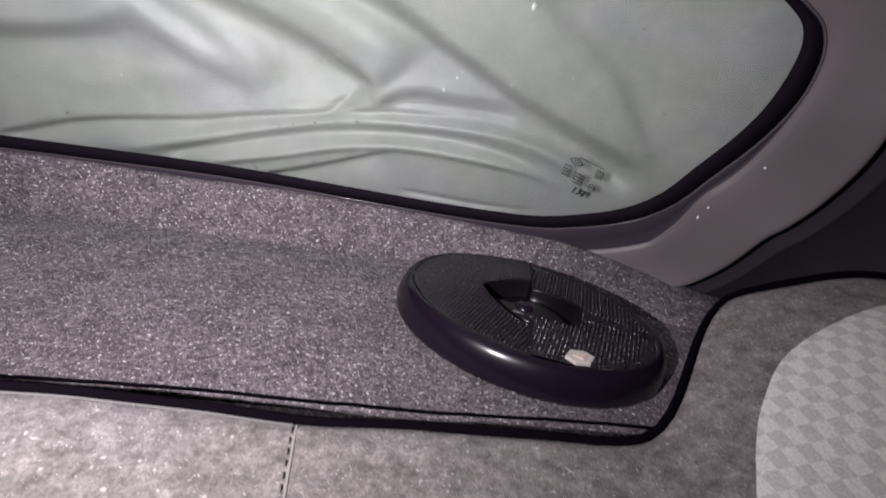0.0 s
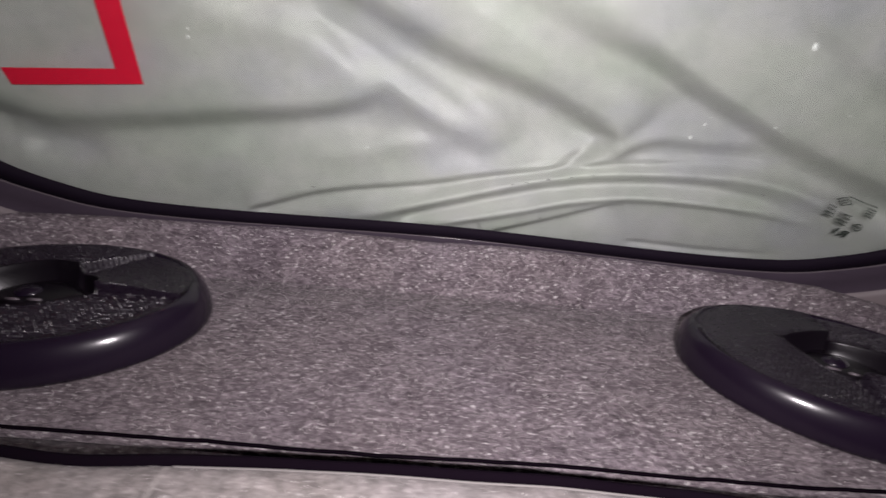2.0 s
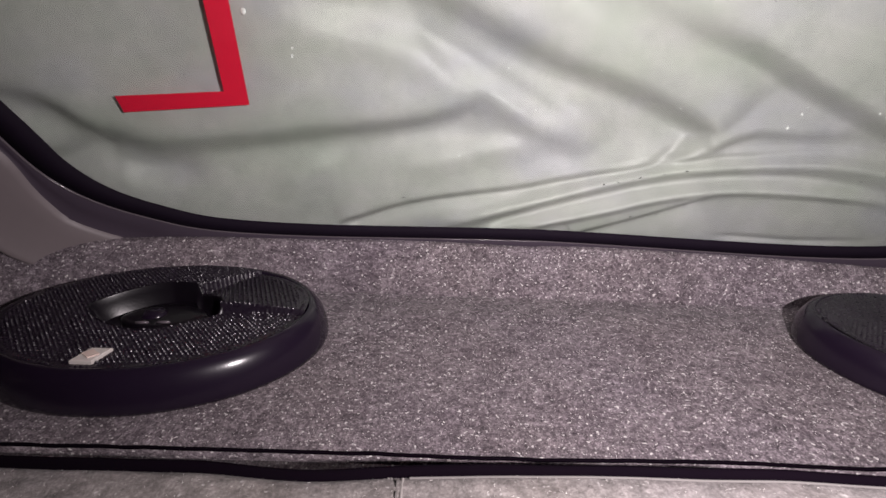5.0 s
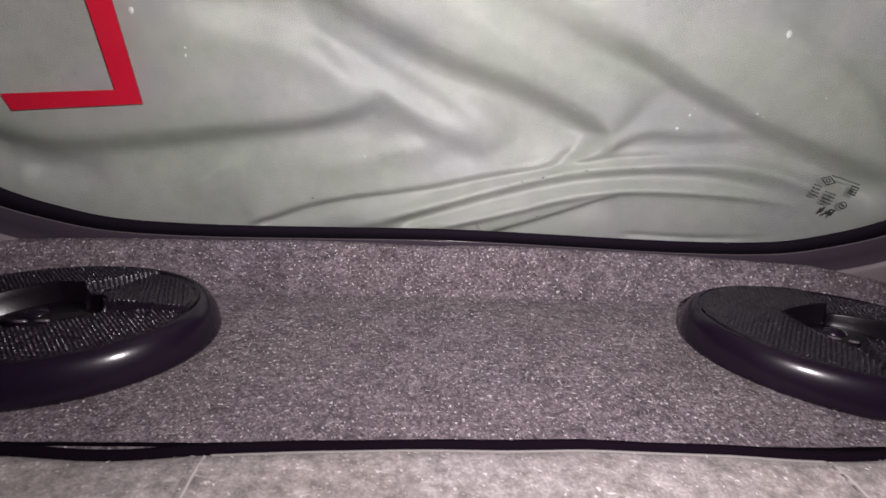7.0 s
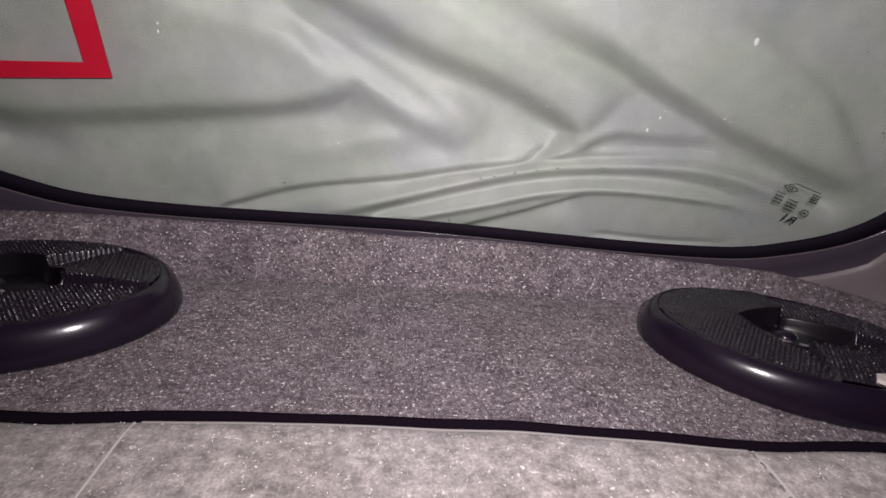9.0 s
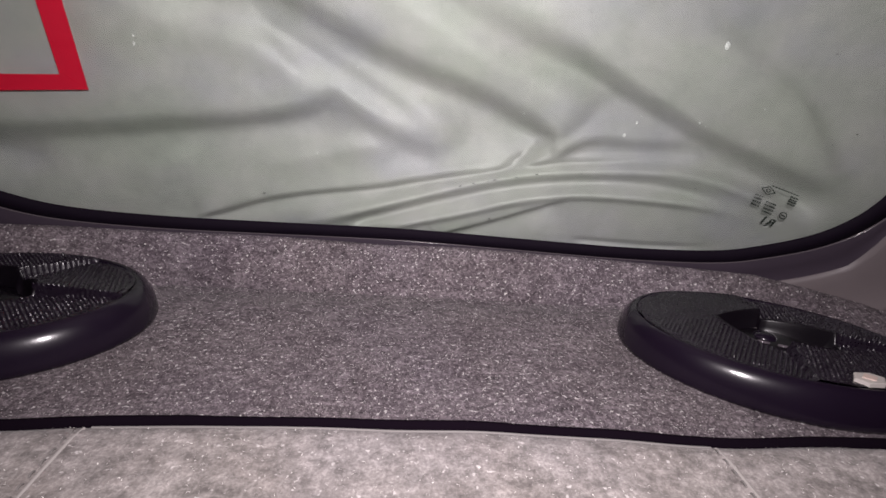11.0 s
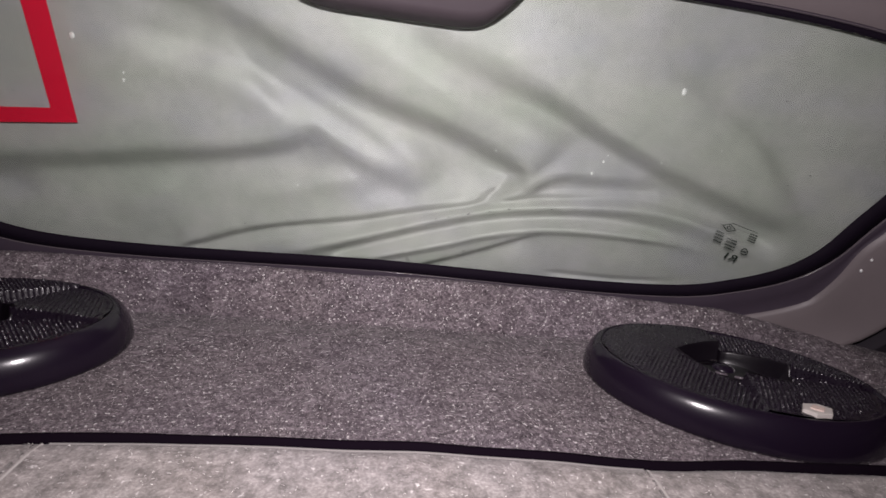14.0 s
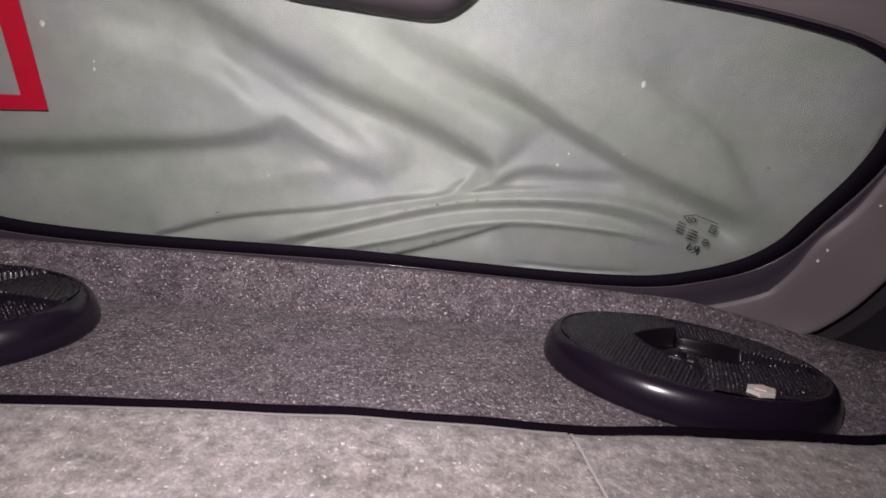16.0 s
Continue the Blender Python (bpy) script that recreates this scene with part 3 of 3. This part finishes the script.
FRONT = 0.2045
xs = [-0.72 + 1.44 * i / 180 for i in range(181)]
rows = []
for x in xs:
    f = FRONT + 0.003 * noise.noise((x * 6, 0.5, 0))
    r = rear_y(x) + 0.004
    col = [Vector((x, f + 0.003, -0.012)), Vector((x, f + 0.0004, -0.006)), Vector((x, f + 0.0008, -0.0015))]
    for k in range(181):
        y = f + 0.002 + (r - f) * k / 180
        col.append(Vector((x, y, shelf_z(x, y))))
    rows.append(col)
shelf = tagged(part("parcel_shelf", grid_bm(rows), CARPET), "dark grey needle-felt carpet parcel shelf under the rear window", "parcel shelf", kind="structure")
rows = [[Vector((x, 0.06, -0.004)), Vector((x, 0.15, -0.002)), Vector((x, FRONT + 0.003 * noise.noise((x * 6, 0.5, 0)) - 0.0050, -0.0018)), Vector((x, FRONT + 0.003 * noise.noise((x * 6, 0.5, 0)) - 0.0045, -0.016))] for x in xs]
tagged(part("shelf_flap", grid_bm(rows), CARPET), "grey felt flap between the shelf and the seat back", "carpet flap", kind="structure")


# thin black strip that draws the groove's shade along the front of the shelf
pts = [(x, FRONT + 0.0010 + 0.003 * noise.noise((x * 6, 0.5, 0)) + 0.0006 * noise.noise((x * 60, 2.5, 0)), 0.0010 + 0.0005 * noise.noise((x * 45, 7.5, 0))) for x in (-0.62 + 1.24 * i / 300 for i in range(301))]
part("groove_shade", tube_bm(pts, 0.0014, 6), SHADE_BLACK, shelf, "thin black strip drawn for the shade in the shelf's front groove")


def shelf_spot(u, v):
    x = -0.60 + 1.20 * u
    y = FRONT + 0.003 + (rear_y(x) - FRONT - 0.004) * v ** 0.95
    return x, y, shelf_z(x, y)


fibre_layer("fibre_pile", FIBRE, shelf, 60000, 3, shelf_spot, 0.0017, 0.00024, 0.0007, "loose curled felt fibres")


# ---- loudspeakers ----
def speaker(name, label, plates):
    """plates: (start, end, rib height, knot height, slant of the rows) counter-clockwise round the oval; each one climbs clockwise and ends in a step down."""
    top = tagged(new(name), label, "loudspeaker", group="shelf loudspeakers")
    A, B, N = 0.1245, 0.0855, 96
    RING, HIGH = 0.0130, 0.0278

    def ell(off, z):
        return [Vector(((A + off) * math.cos(t), (B + off) * math.sin(t), z)) for t in (2 * math.pi * k / N for k in range(N))]

    round_off = [ell(-RING * (1 - math.cos(t)) + 0.0004, 0.003 + (HIGH - 0.003) * math.sin(t)) for t in (radians(85) * k / 14 for k in range(15))]
    ring_bm = grid_bm([ell(-0.004, -0.001), ell(-0.001, 0.0)] + round_off + [ell(-RING + 0.0002, HIGH - 0.0004), ell(-RING - 0.0012, HIGH - 0.002), ell(-RING - 0.0014, 0.018)], True)
    part("ring", ring_bm, GLOSS, top, "glossy black rounded ring")

    a2, b2 = A - RING + 0.0004, B - RING + 0.0004

    def plates_at(x, y):
        """Height of the grille's pinwheel of plates, the share of its radius, and the heights of its ribs and knots."""
        r = np.hypot(x / a2, y / b2)
        th = np.degrees(np.arctan2(y / b2, x / a2)) % 360
        climb, rib, knot, lean = (np.zeros(np.shape(r)) for _ in range(4))
        for lo, hi, rib_h, knot_h, row_lean in plates:
            span, d = (hi - lo) % 360, (hi - th) % 360
            face = np.degrees(0.0016 / np.maximum(np.hypot(x, y), 0.01))
            f = np.where(d < face, 1 - d / face, (d - face) / (span - face))
            inside = d < span
            climb, rib, knot, lean = np.where(inside, f, climb), np.where(inside, rib_h * (1.0 - (0.92 if row_lean < 0 else 0.25) * f), rib), np.where(inside, knot_h, knot), np.where(inside, row_lean, lean)
        step = 0.0110 * np.clip(1 - r, 0, 1) + 0.0032
        return r, HIGH - 0.0004 + 0.0030 * (1 - r ** 2) + step * (climb - 0.5), rib, knot, lean

    def lift(x, y):
        return float(plates_at(x, y)[1])

    def opening(t):
        c, s = np.abs(np.cos(t)), np.abs(np.sin(t))
        return 1.0 / ((c / 0.050) ** 1.5 + (s / 0.030) ** 1.5) ** (1 / 1.5)

    # punched sheet: rows of proud beads that run together into ribs on some plates, and a beaded row along the ring
    nx_, ny_ = 780, 520
    gx, gy = np.meshgrid(np.linspace(-a2, a2, nx_ + 1), np.linspace(-b2, b2, ny_ + 1), indexing="ij")
    rr, gz, rib, knot, lean = plates_at(gx, gy)
    uneven = np.random.default_rng(7)
    sx, sy = (gx + lean * gy) / 0.0035, gy / 0.0026
    cell = np.floor(sx).astype(int) % 400, np.floor(sy).astype(int) % 400
    worn = uneven.uniform(0.35, 1.0, (400, 400))[cell]
    bent = uneven.uniform(0.0, 1.0, (400, 400))[cell] > 0.985
    wx, wy = 0.5 - 0.5 * np.cos(sx * 2 * math.pi), 0.5 - 0.5 * np.cos(sy * 2 * math.pi)
    inside = np.clip((0.95 - rr) / 0.02, 0, 1)
    around = np.arctan2(gy / b2, gx / a2)
    row = np.exp(-((rr - 0.972) / 0.011) ** 2) * (0.5 + 0.5 * np.cos(around * 170)) * np.clip(0.35 + 0.65 * np.cos(around * 23 + 1.0) * np.cos(around * 7), 0, 1)
    gz = gz + inside * (rib * wx ** 2 * (0.30 + 0.70 * wy * worn) + knot * wx * wy ** 1.5 * (worn + 0.8 * bent)) + 0.0013 * row
    keep = (rr < 1.0) & (np.hypot(gx, gy) > opening(np.arctan2(gy, gx)) * 0.985)
    number = np.where(keep, np.cumsum(keep.ravel()).reshape(keep.shape) - 1, -1)
    pts = np.stack([gx[keep], gy[keep], gz[keep]], -1).tolist()
    quad = np.stack([number[:-1, :-1], number[1:, :-1], number[1:, 1:], number[:-1, 1:]], -1).reshape(-1, 4)
    cells = quad[(quad >= 0).all(1)].tolist()
    gm = bpy.data.meshes.new("grille")
    gm.from_pydata(pts, [], cells)
    gm.materials.append(GRILLE)
    gm.shade_smooth()
    g = new("grille", gm)
    g.parent = top
    g["label"] = "black punched metal grille in stepped plates"
    M = 160
    edge = []
    for i in range(M):
        t = 2 * math.pi * i / M
        edge.append((float(opening(t)) * math.cos(t), float(opening(t)) * math.sin(t)))

    def loop(sc, dz, least=0.0):
        return [Vector((x * sc, y * sc, max(lift(x, y) + dz, least))) for x, y in edge]

    part("collar", grid_bm([loop(1.03, -0.0004), loop(1.015, 0.0007), loop(0.995, 0.0008), loop(0.978, -0.0004), loop(0.955, -0.005), loop(0.92, -0.010, 0.0155), loop(0.86, -0.015, 0.0145)], True), CONE, top, "black wall of the opening")
    cone = [[Vector((x * s, y * s, z)) for x, y in edge] for s, z in ((0.98, 0.0170), (0.90, 0.0150), (0.5, 0.0135), (0.02, 0.0130))]
    part("cone", grid_bm(cone, True), CONE, top, "black paper cone")
    # slanted tweeter housing inside the opening, with a small dome on it
    pod = []
    for sc, z in ((1.0, 0.013), (1.0, 0.0195), (0.94, 0.0215), (0.80, 0.0222), (0.02, 0.0224)):
        pod.append([Vector((x * 0.66 * sc + 0.004 * sc, y * 0.60 * sc, z)) for x, y in edge])
    part("tweeter", grid_bm(pod, True), CONE, top, "black tweeter housing")
    dome = bmesh.new()
    bmesh.ops.create_uvsphere(dome, u_segments=28, v_segments=14, radius=1.0)
    for v in dome.verts:
        v.co = Vector((-0.004 + v.co.x * 0.0095, 0.001 + v.co.y * 0.008, 0.0218 + v.co.z * 0.0042))
    part("dome", dome, GLOSS, top, "small glossy tweeter dome")
    for bx in (-0.012, 0.0035):
        part("clip", box_bm((bx, -0.0125, 0.021), (bx + 0.010, -0.0112, 0.0238), 0.0004), LIP, top, "thin bright metal clip")
    return top, lift


spk_r, lift = speaker("loudspeaker", "oval black car loudspeaker with punched grille on the shelf", ((12, 100, 0.0034, 0.0, 0.1), (100, 192, 0.0, 0.0004, 0.0), (192, 280, 0.0026, 0.0, -0.2), (280, 12, 0.0, 0.0015, 0.0)))
spk_r.matrix_basis = pose(0.331, 0.3145, 0.0, 0, 0, -25) @ Matrix.Diagonal((1.0, 1.0, 1.1, 1))
SIX = [(-0.0125, -0.001), (-0.0065, 0.0072), (0.0055, 0.0072), (0.0125, 0.001), (0.0065, -0.0072), (-0.0055, -0.0072)]
SLANTED = [(-0.0092, -0.0072), (-0.0045, 0.0074), (0.0094, 0.0074), (0.0050, -0.0072)]


def badge(parent, x, y, turn, out):
    c, s = math.cos(radians(turn)), math.sin(radians(turn))
    def at(u, v, z):
        px, py = x + u * c - v * s, y + u * s + v * c
        return Vector((px, py, lift(x, y) + z))
    n = len(out)
    bm = bmesh.new()
    rowz = [[at(u, v, -0.001) for u, v in out], [at(u, v, 0.0020) for u, v in out], [at(u * 0.93, v * 0.93, 0.0024) for u, v in out]]
    vs = [[bm.verts.new(p) for p in r] for r in rowz]
    for a, b in zip(vs, vs[1:]):
        for i in range(n):
            bm.faces.new((a[i], a[(i + 1) % n], b[(i + 1) % n], b[i]))
    bm.faces.new(vs[-1])
    bmesh.ops.recalc_face_normals(bm, faces=bm.faces[:])
    b = part("badge", bm, BADGE, parent, "small pale diamond-shaped plate", smooth=False)
    bm = bmesh.new()
    mid_out = [(-0.006, 0.0), (-0.001, 0.0045), (0.006, 0.0), (0.001, -0.0045)]
    vs = [bm.verts.new(at(u, v, 0.0032)) for u, v in mid_out]
    vs2 = [bm.verts.new(at(u, v, 0.0022)) for u, v in mid_out]
    bm.faces.new(vs)
    for i in range(4):
        bm.faces.new((vs2[i], vs2[(i + 1) % 4], vs[(i + 1) % 4], vs[i]))
    bmesh.ops.recalc_face_normals(bm, faces=bm.faces[:])
    part("badge_centre", bm, BADGE_IN, b, "beige centre of the plate", smooth=False)


badge(spk_r, 0.053, -0.056, 25, SIX)
spk_l, lift = speaker("loudspeaker", "oval black car loudspeaker with punched grille on the shelf", ((-6, 58, 0.0027, 0.0, 0.35), (58, -6, 0.0, 0.0019, -0.5)))
spk_l.matrix_basis = pose(-0.357, 0.334, 0.0, 0, 0, 4) @ Matrix.Diagonal((1.16, 1.185, 1.2, 1))
badge(spk_l, -0.013, -0.061, -4, SLANTED)


# ---- rear seat back ----
def seat_z(x, y):
    a = x - 0.02 if x > 0 else -0.16 - x
    u = max(0.0, min(1.0, (a - 0.30) / 0.22))
    shoulder = 0.0735 + 0.068 * u * u * (3 - 2 * u)
    e = seat_edge(x)
    d = e - y
    roll = 0.004 * max(0.0, 1 - d / 0.012) ** 2.2
    return shoulder - roll - 0.10 * max(0.0, 0.02 - y) ** 1.2 + 0.0016 * noise.noise((x * 7, y * 7, 5.0)) + 0.0007 * noise.noise((x * 30, y * 30, 1.0))


def seat_edge(x):
    a = x - 0.02 if x > 0 else -0.16 - x
    u = max(0.0, min(1.0, (a - 0.320) / 0.106))
    middle = 0.0042 * math.exp(-((x - 0.01) / 0.11) ** 4)
    dips = 0.0025 * math.exp(-((x - 0.172) / 0.03) ** 2) + 0.0030 * math.exp(-((x + 0.165) / 0.03) ** 2)
    return 0.1245 + middle - dips + 0.105 * u * u * (3 - 2 * u)


LIT_EDGE = plastic("lit_edge", (0.165, 0.155, 0.15), 0.8, 900, 0.3, 0.2)
seat = tagged(new("rear_seat_back"), "grey felt covered rear seat back with a black shade strip at its edge", "seat back")
rows = []
for i in range(201):
    x = -0.78 + 1.56 * i / 200
    e = seat_edge(x)
    col = []
    for k in range(70):
        y = -0.28 + (e + 0.28) * k / 69
        col.append(Vector((x, y, seat_z(x, y))))
    out = 0.03 * max(0.0, min(1.0, (abs(x) - 0.33) / 0.05)) * (1 if x > 0 else -1)
    col += [Vector((x, e + 0.001, col[-1].z - 0.004)), Vector((x + out * 0.3, e - 0.006, col[-1].z - 0.012)), Vector((x + out, e - 0.02, -0.05))]
    rows.append(col)
part("top", grid_bm(rows), SEAT, seat)
# black strip in place of the shadow band behind the seat edge
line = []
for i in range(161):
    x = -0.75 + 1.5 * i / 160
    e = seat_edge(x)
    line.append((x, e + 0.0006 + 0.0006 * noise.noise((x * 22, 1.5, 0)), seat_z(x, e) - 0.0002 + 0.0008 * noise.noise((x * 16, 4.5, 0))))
part("shade_strip", tube_bm(line, 0.0028, 10, 1.9), SHADE_BLACK, seat, "black strip drawn for the shade behind the seat edge")
# thin line added for the light caught along the seat's top edge
lit_line = []
for i in range(81):
    x = -0.118 + 0.280 * i / 80
    lit_line.append((x, seat_edge(x) - 0.0036, seat_z(x, seat_edge(x) - 0.0036) + 0.0002))
part("lit_line", tube_bm(lit_line, 0.0006, 6), LIT_EDGE, seat, "thin grey line put in for the lit seat edge")
THREAD = plastic("dark_thread", (0.14, 0.13, 0.125), 0.9, 900, 0.2, 0.1)
PALE = plastic("pale_thread", (0.29, 0.272, 0.258), 0.85, 900, 0.3, 0.2)
stitch_mesh = None
for sx, slope in ((0.1640, 0.07), (-0.121, 0.02)):
    pts = []
    for k in range(21):
        y = seat_edge(sx) - 0.004 - 0.2 * k / 20
        pts.append((sx + slope * 0.2 * k / 20, y, seat_z(sx, y) - 0.0001))
    seam = part("seam", tube_bm(pts, 0.0008, 6), PALE, seat, "pale sewn seam")
    for k in range(20):
        y = seat_edge(sx) - 0.008 - 0.0062 * k
        x = sx + slope * (seat_edge(sx) - 0.004 - y)
        if stitch_mesh is None:
            thread = part("stitch", tube_bm([(0, -0.0017, -0.0002), (0, -0.0009, 0.0005), (0, 0.0009, 0.0005), (0, 0.0017, -0.0002)], 0.00045, 6), THREAD, seam)
            stitch_mesh = thread.data
        else:
            thread = new("stitch", stitch_mesh)
            thread.parent = seam
        thread.matrix_basis = pose(x - 0.0022, y, seat_z(x, y) + 0.0004, 0, 0, math.degrees(math.atan(slope)))


def seat_spot(u, v):
    x = -0.55 + 1.02 * u
    y = seat_edge(x) - 0.002 - 0.16 * v
    return x, y, seat_z(x, y)


fibre_layer("fibre_pile", SEAT_FIBRE, seat, 16000, 5, seat_spot, 0.0015, 0.00018, 0.0005, "fine felt fibres")


# pale chequered cloth insert on the outer shoulder of the seat back
def insert(sign):
    rows = []
    for k in range(31):
        u = k / 30
        edge = spline([(0.352, 0.02, 0), (0.378, 0.088, 0), (0.408, 0.138, 0), (0.448, 0.174, 0), (0.53, 0.198, 0), (0.66, 0.210, 0)], 40)
        rows.append([Vector((0.02 * (1 - sign) + sign * (q.x + (0.64 - q.x) * u), q.y + (-0.05 - q.y) * u, 0)) for q in edge])
    for r in rows:
        for j, q in enumerate(r):
            q.z = seat_z(q.x, q.y) + (0.0022 if r is not rows[0] else -0.001)
    return grid_bm(rows)


part("insert", insert(1), CHECKER, seat, "pale chequered cloth insert")

# ---- plain unseen closing faces of the cabin, added to bounce the lamp's light ----
tagged(part("headliner", box_bm((-0.9, -1.4, 0.62), (0.9, 0.40, 0.66)), ROOF, smooth=False), "plain pale grey headliner, out of view, added to bounce light", "ceiling", kind="structure")
tagged(part("wall_west", box_bm((-0.90, -1.4, -0.8), (-0.84, 0.55, 0.62)), SIDE, smooth=False), "plain grey side wall, out of view, added to close the cabin and bounce light", "wall", kind="structure")
tagged(part("wall_east", box_bm((0.84, -1.4, -0.8), (0.90, 0.55, 0.62)), SIDE, smooth=False), "plain grey side wall, out of view, added to close the cabin and bounce light", "wall", kind="structure")
tagged(part("wall_south", box_bm((-0.84, -1.4, -0.8), (0.84, -1.34, 0.62)), SIDE, smooth=False), "plain grey closing wall, out of view, added to bounce light", "wall", kind="structure")
tagged(part("floor", box_bm((-0.84, -1.34, -0.8), (0.84, 0.55, -0.76)), SIDE, smooth=False), "plain grey floor, out of view, added to close the cabin", "floor", kind="structure")
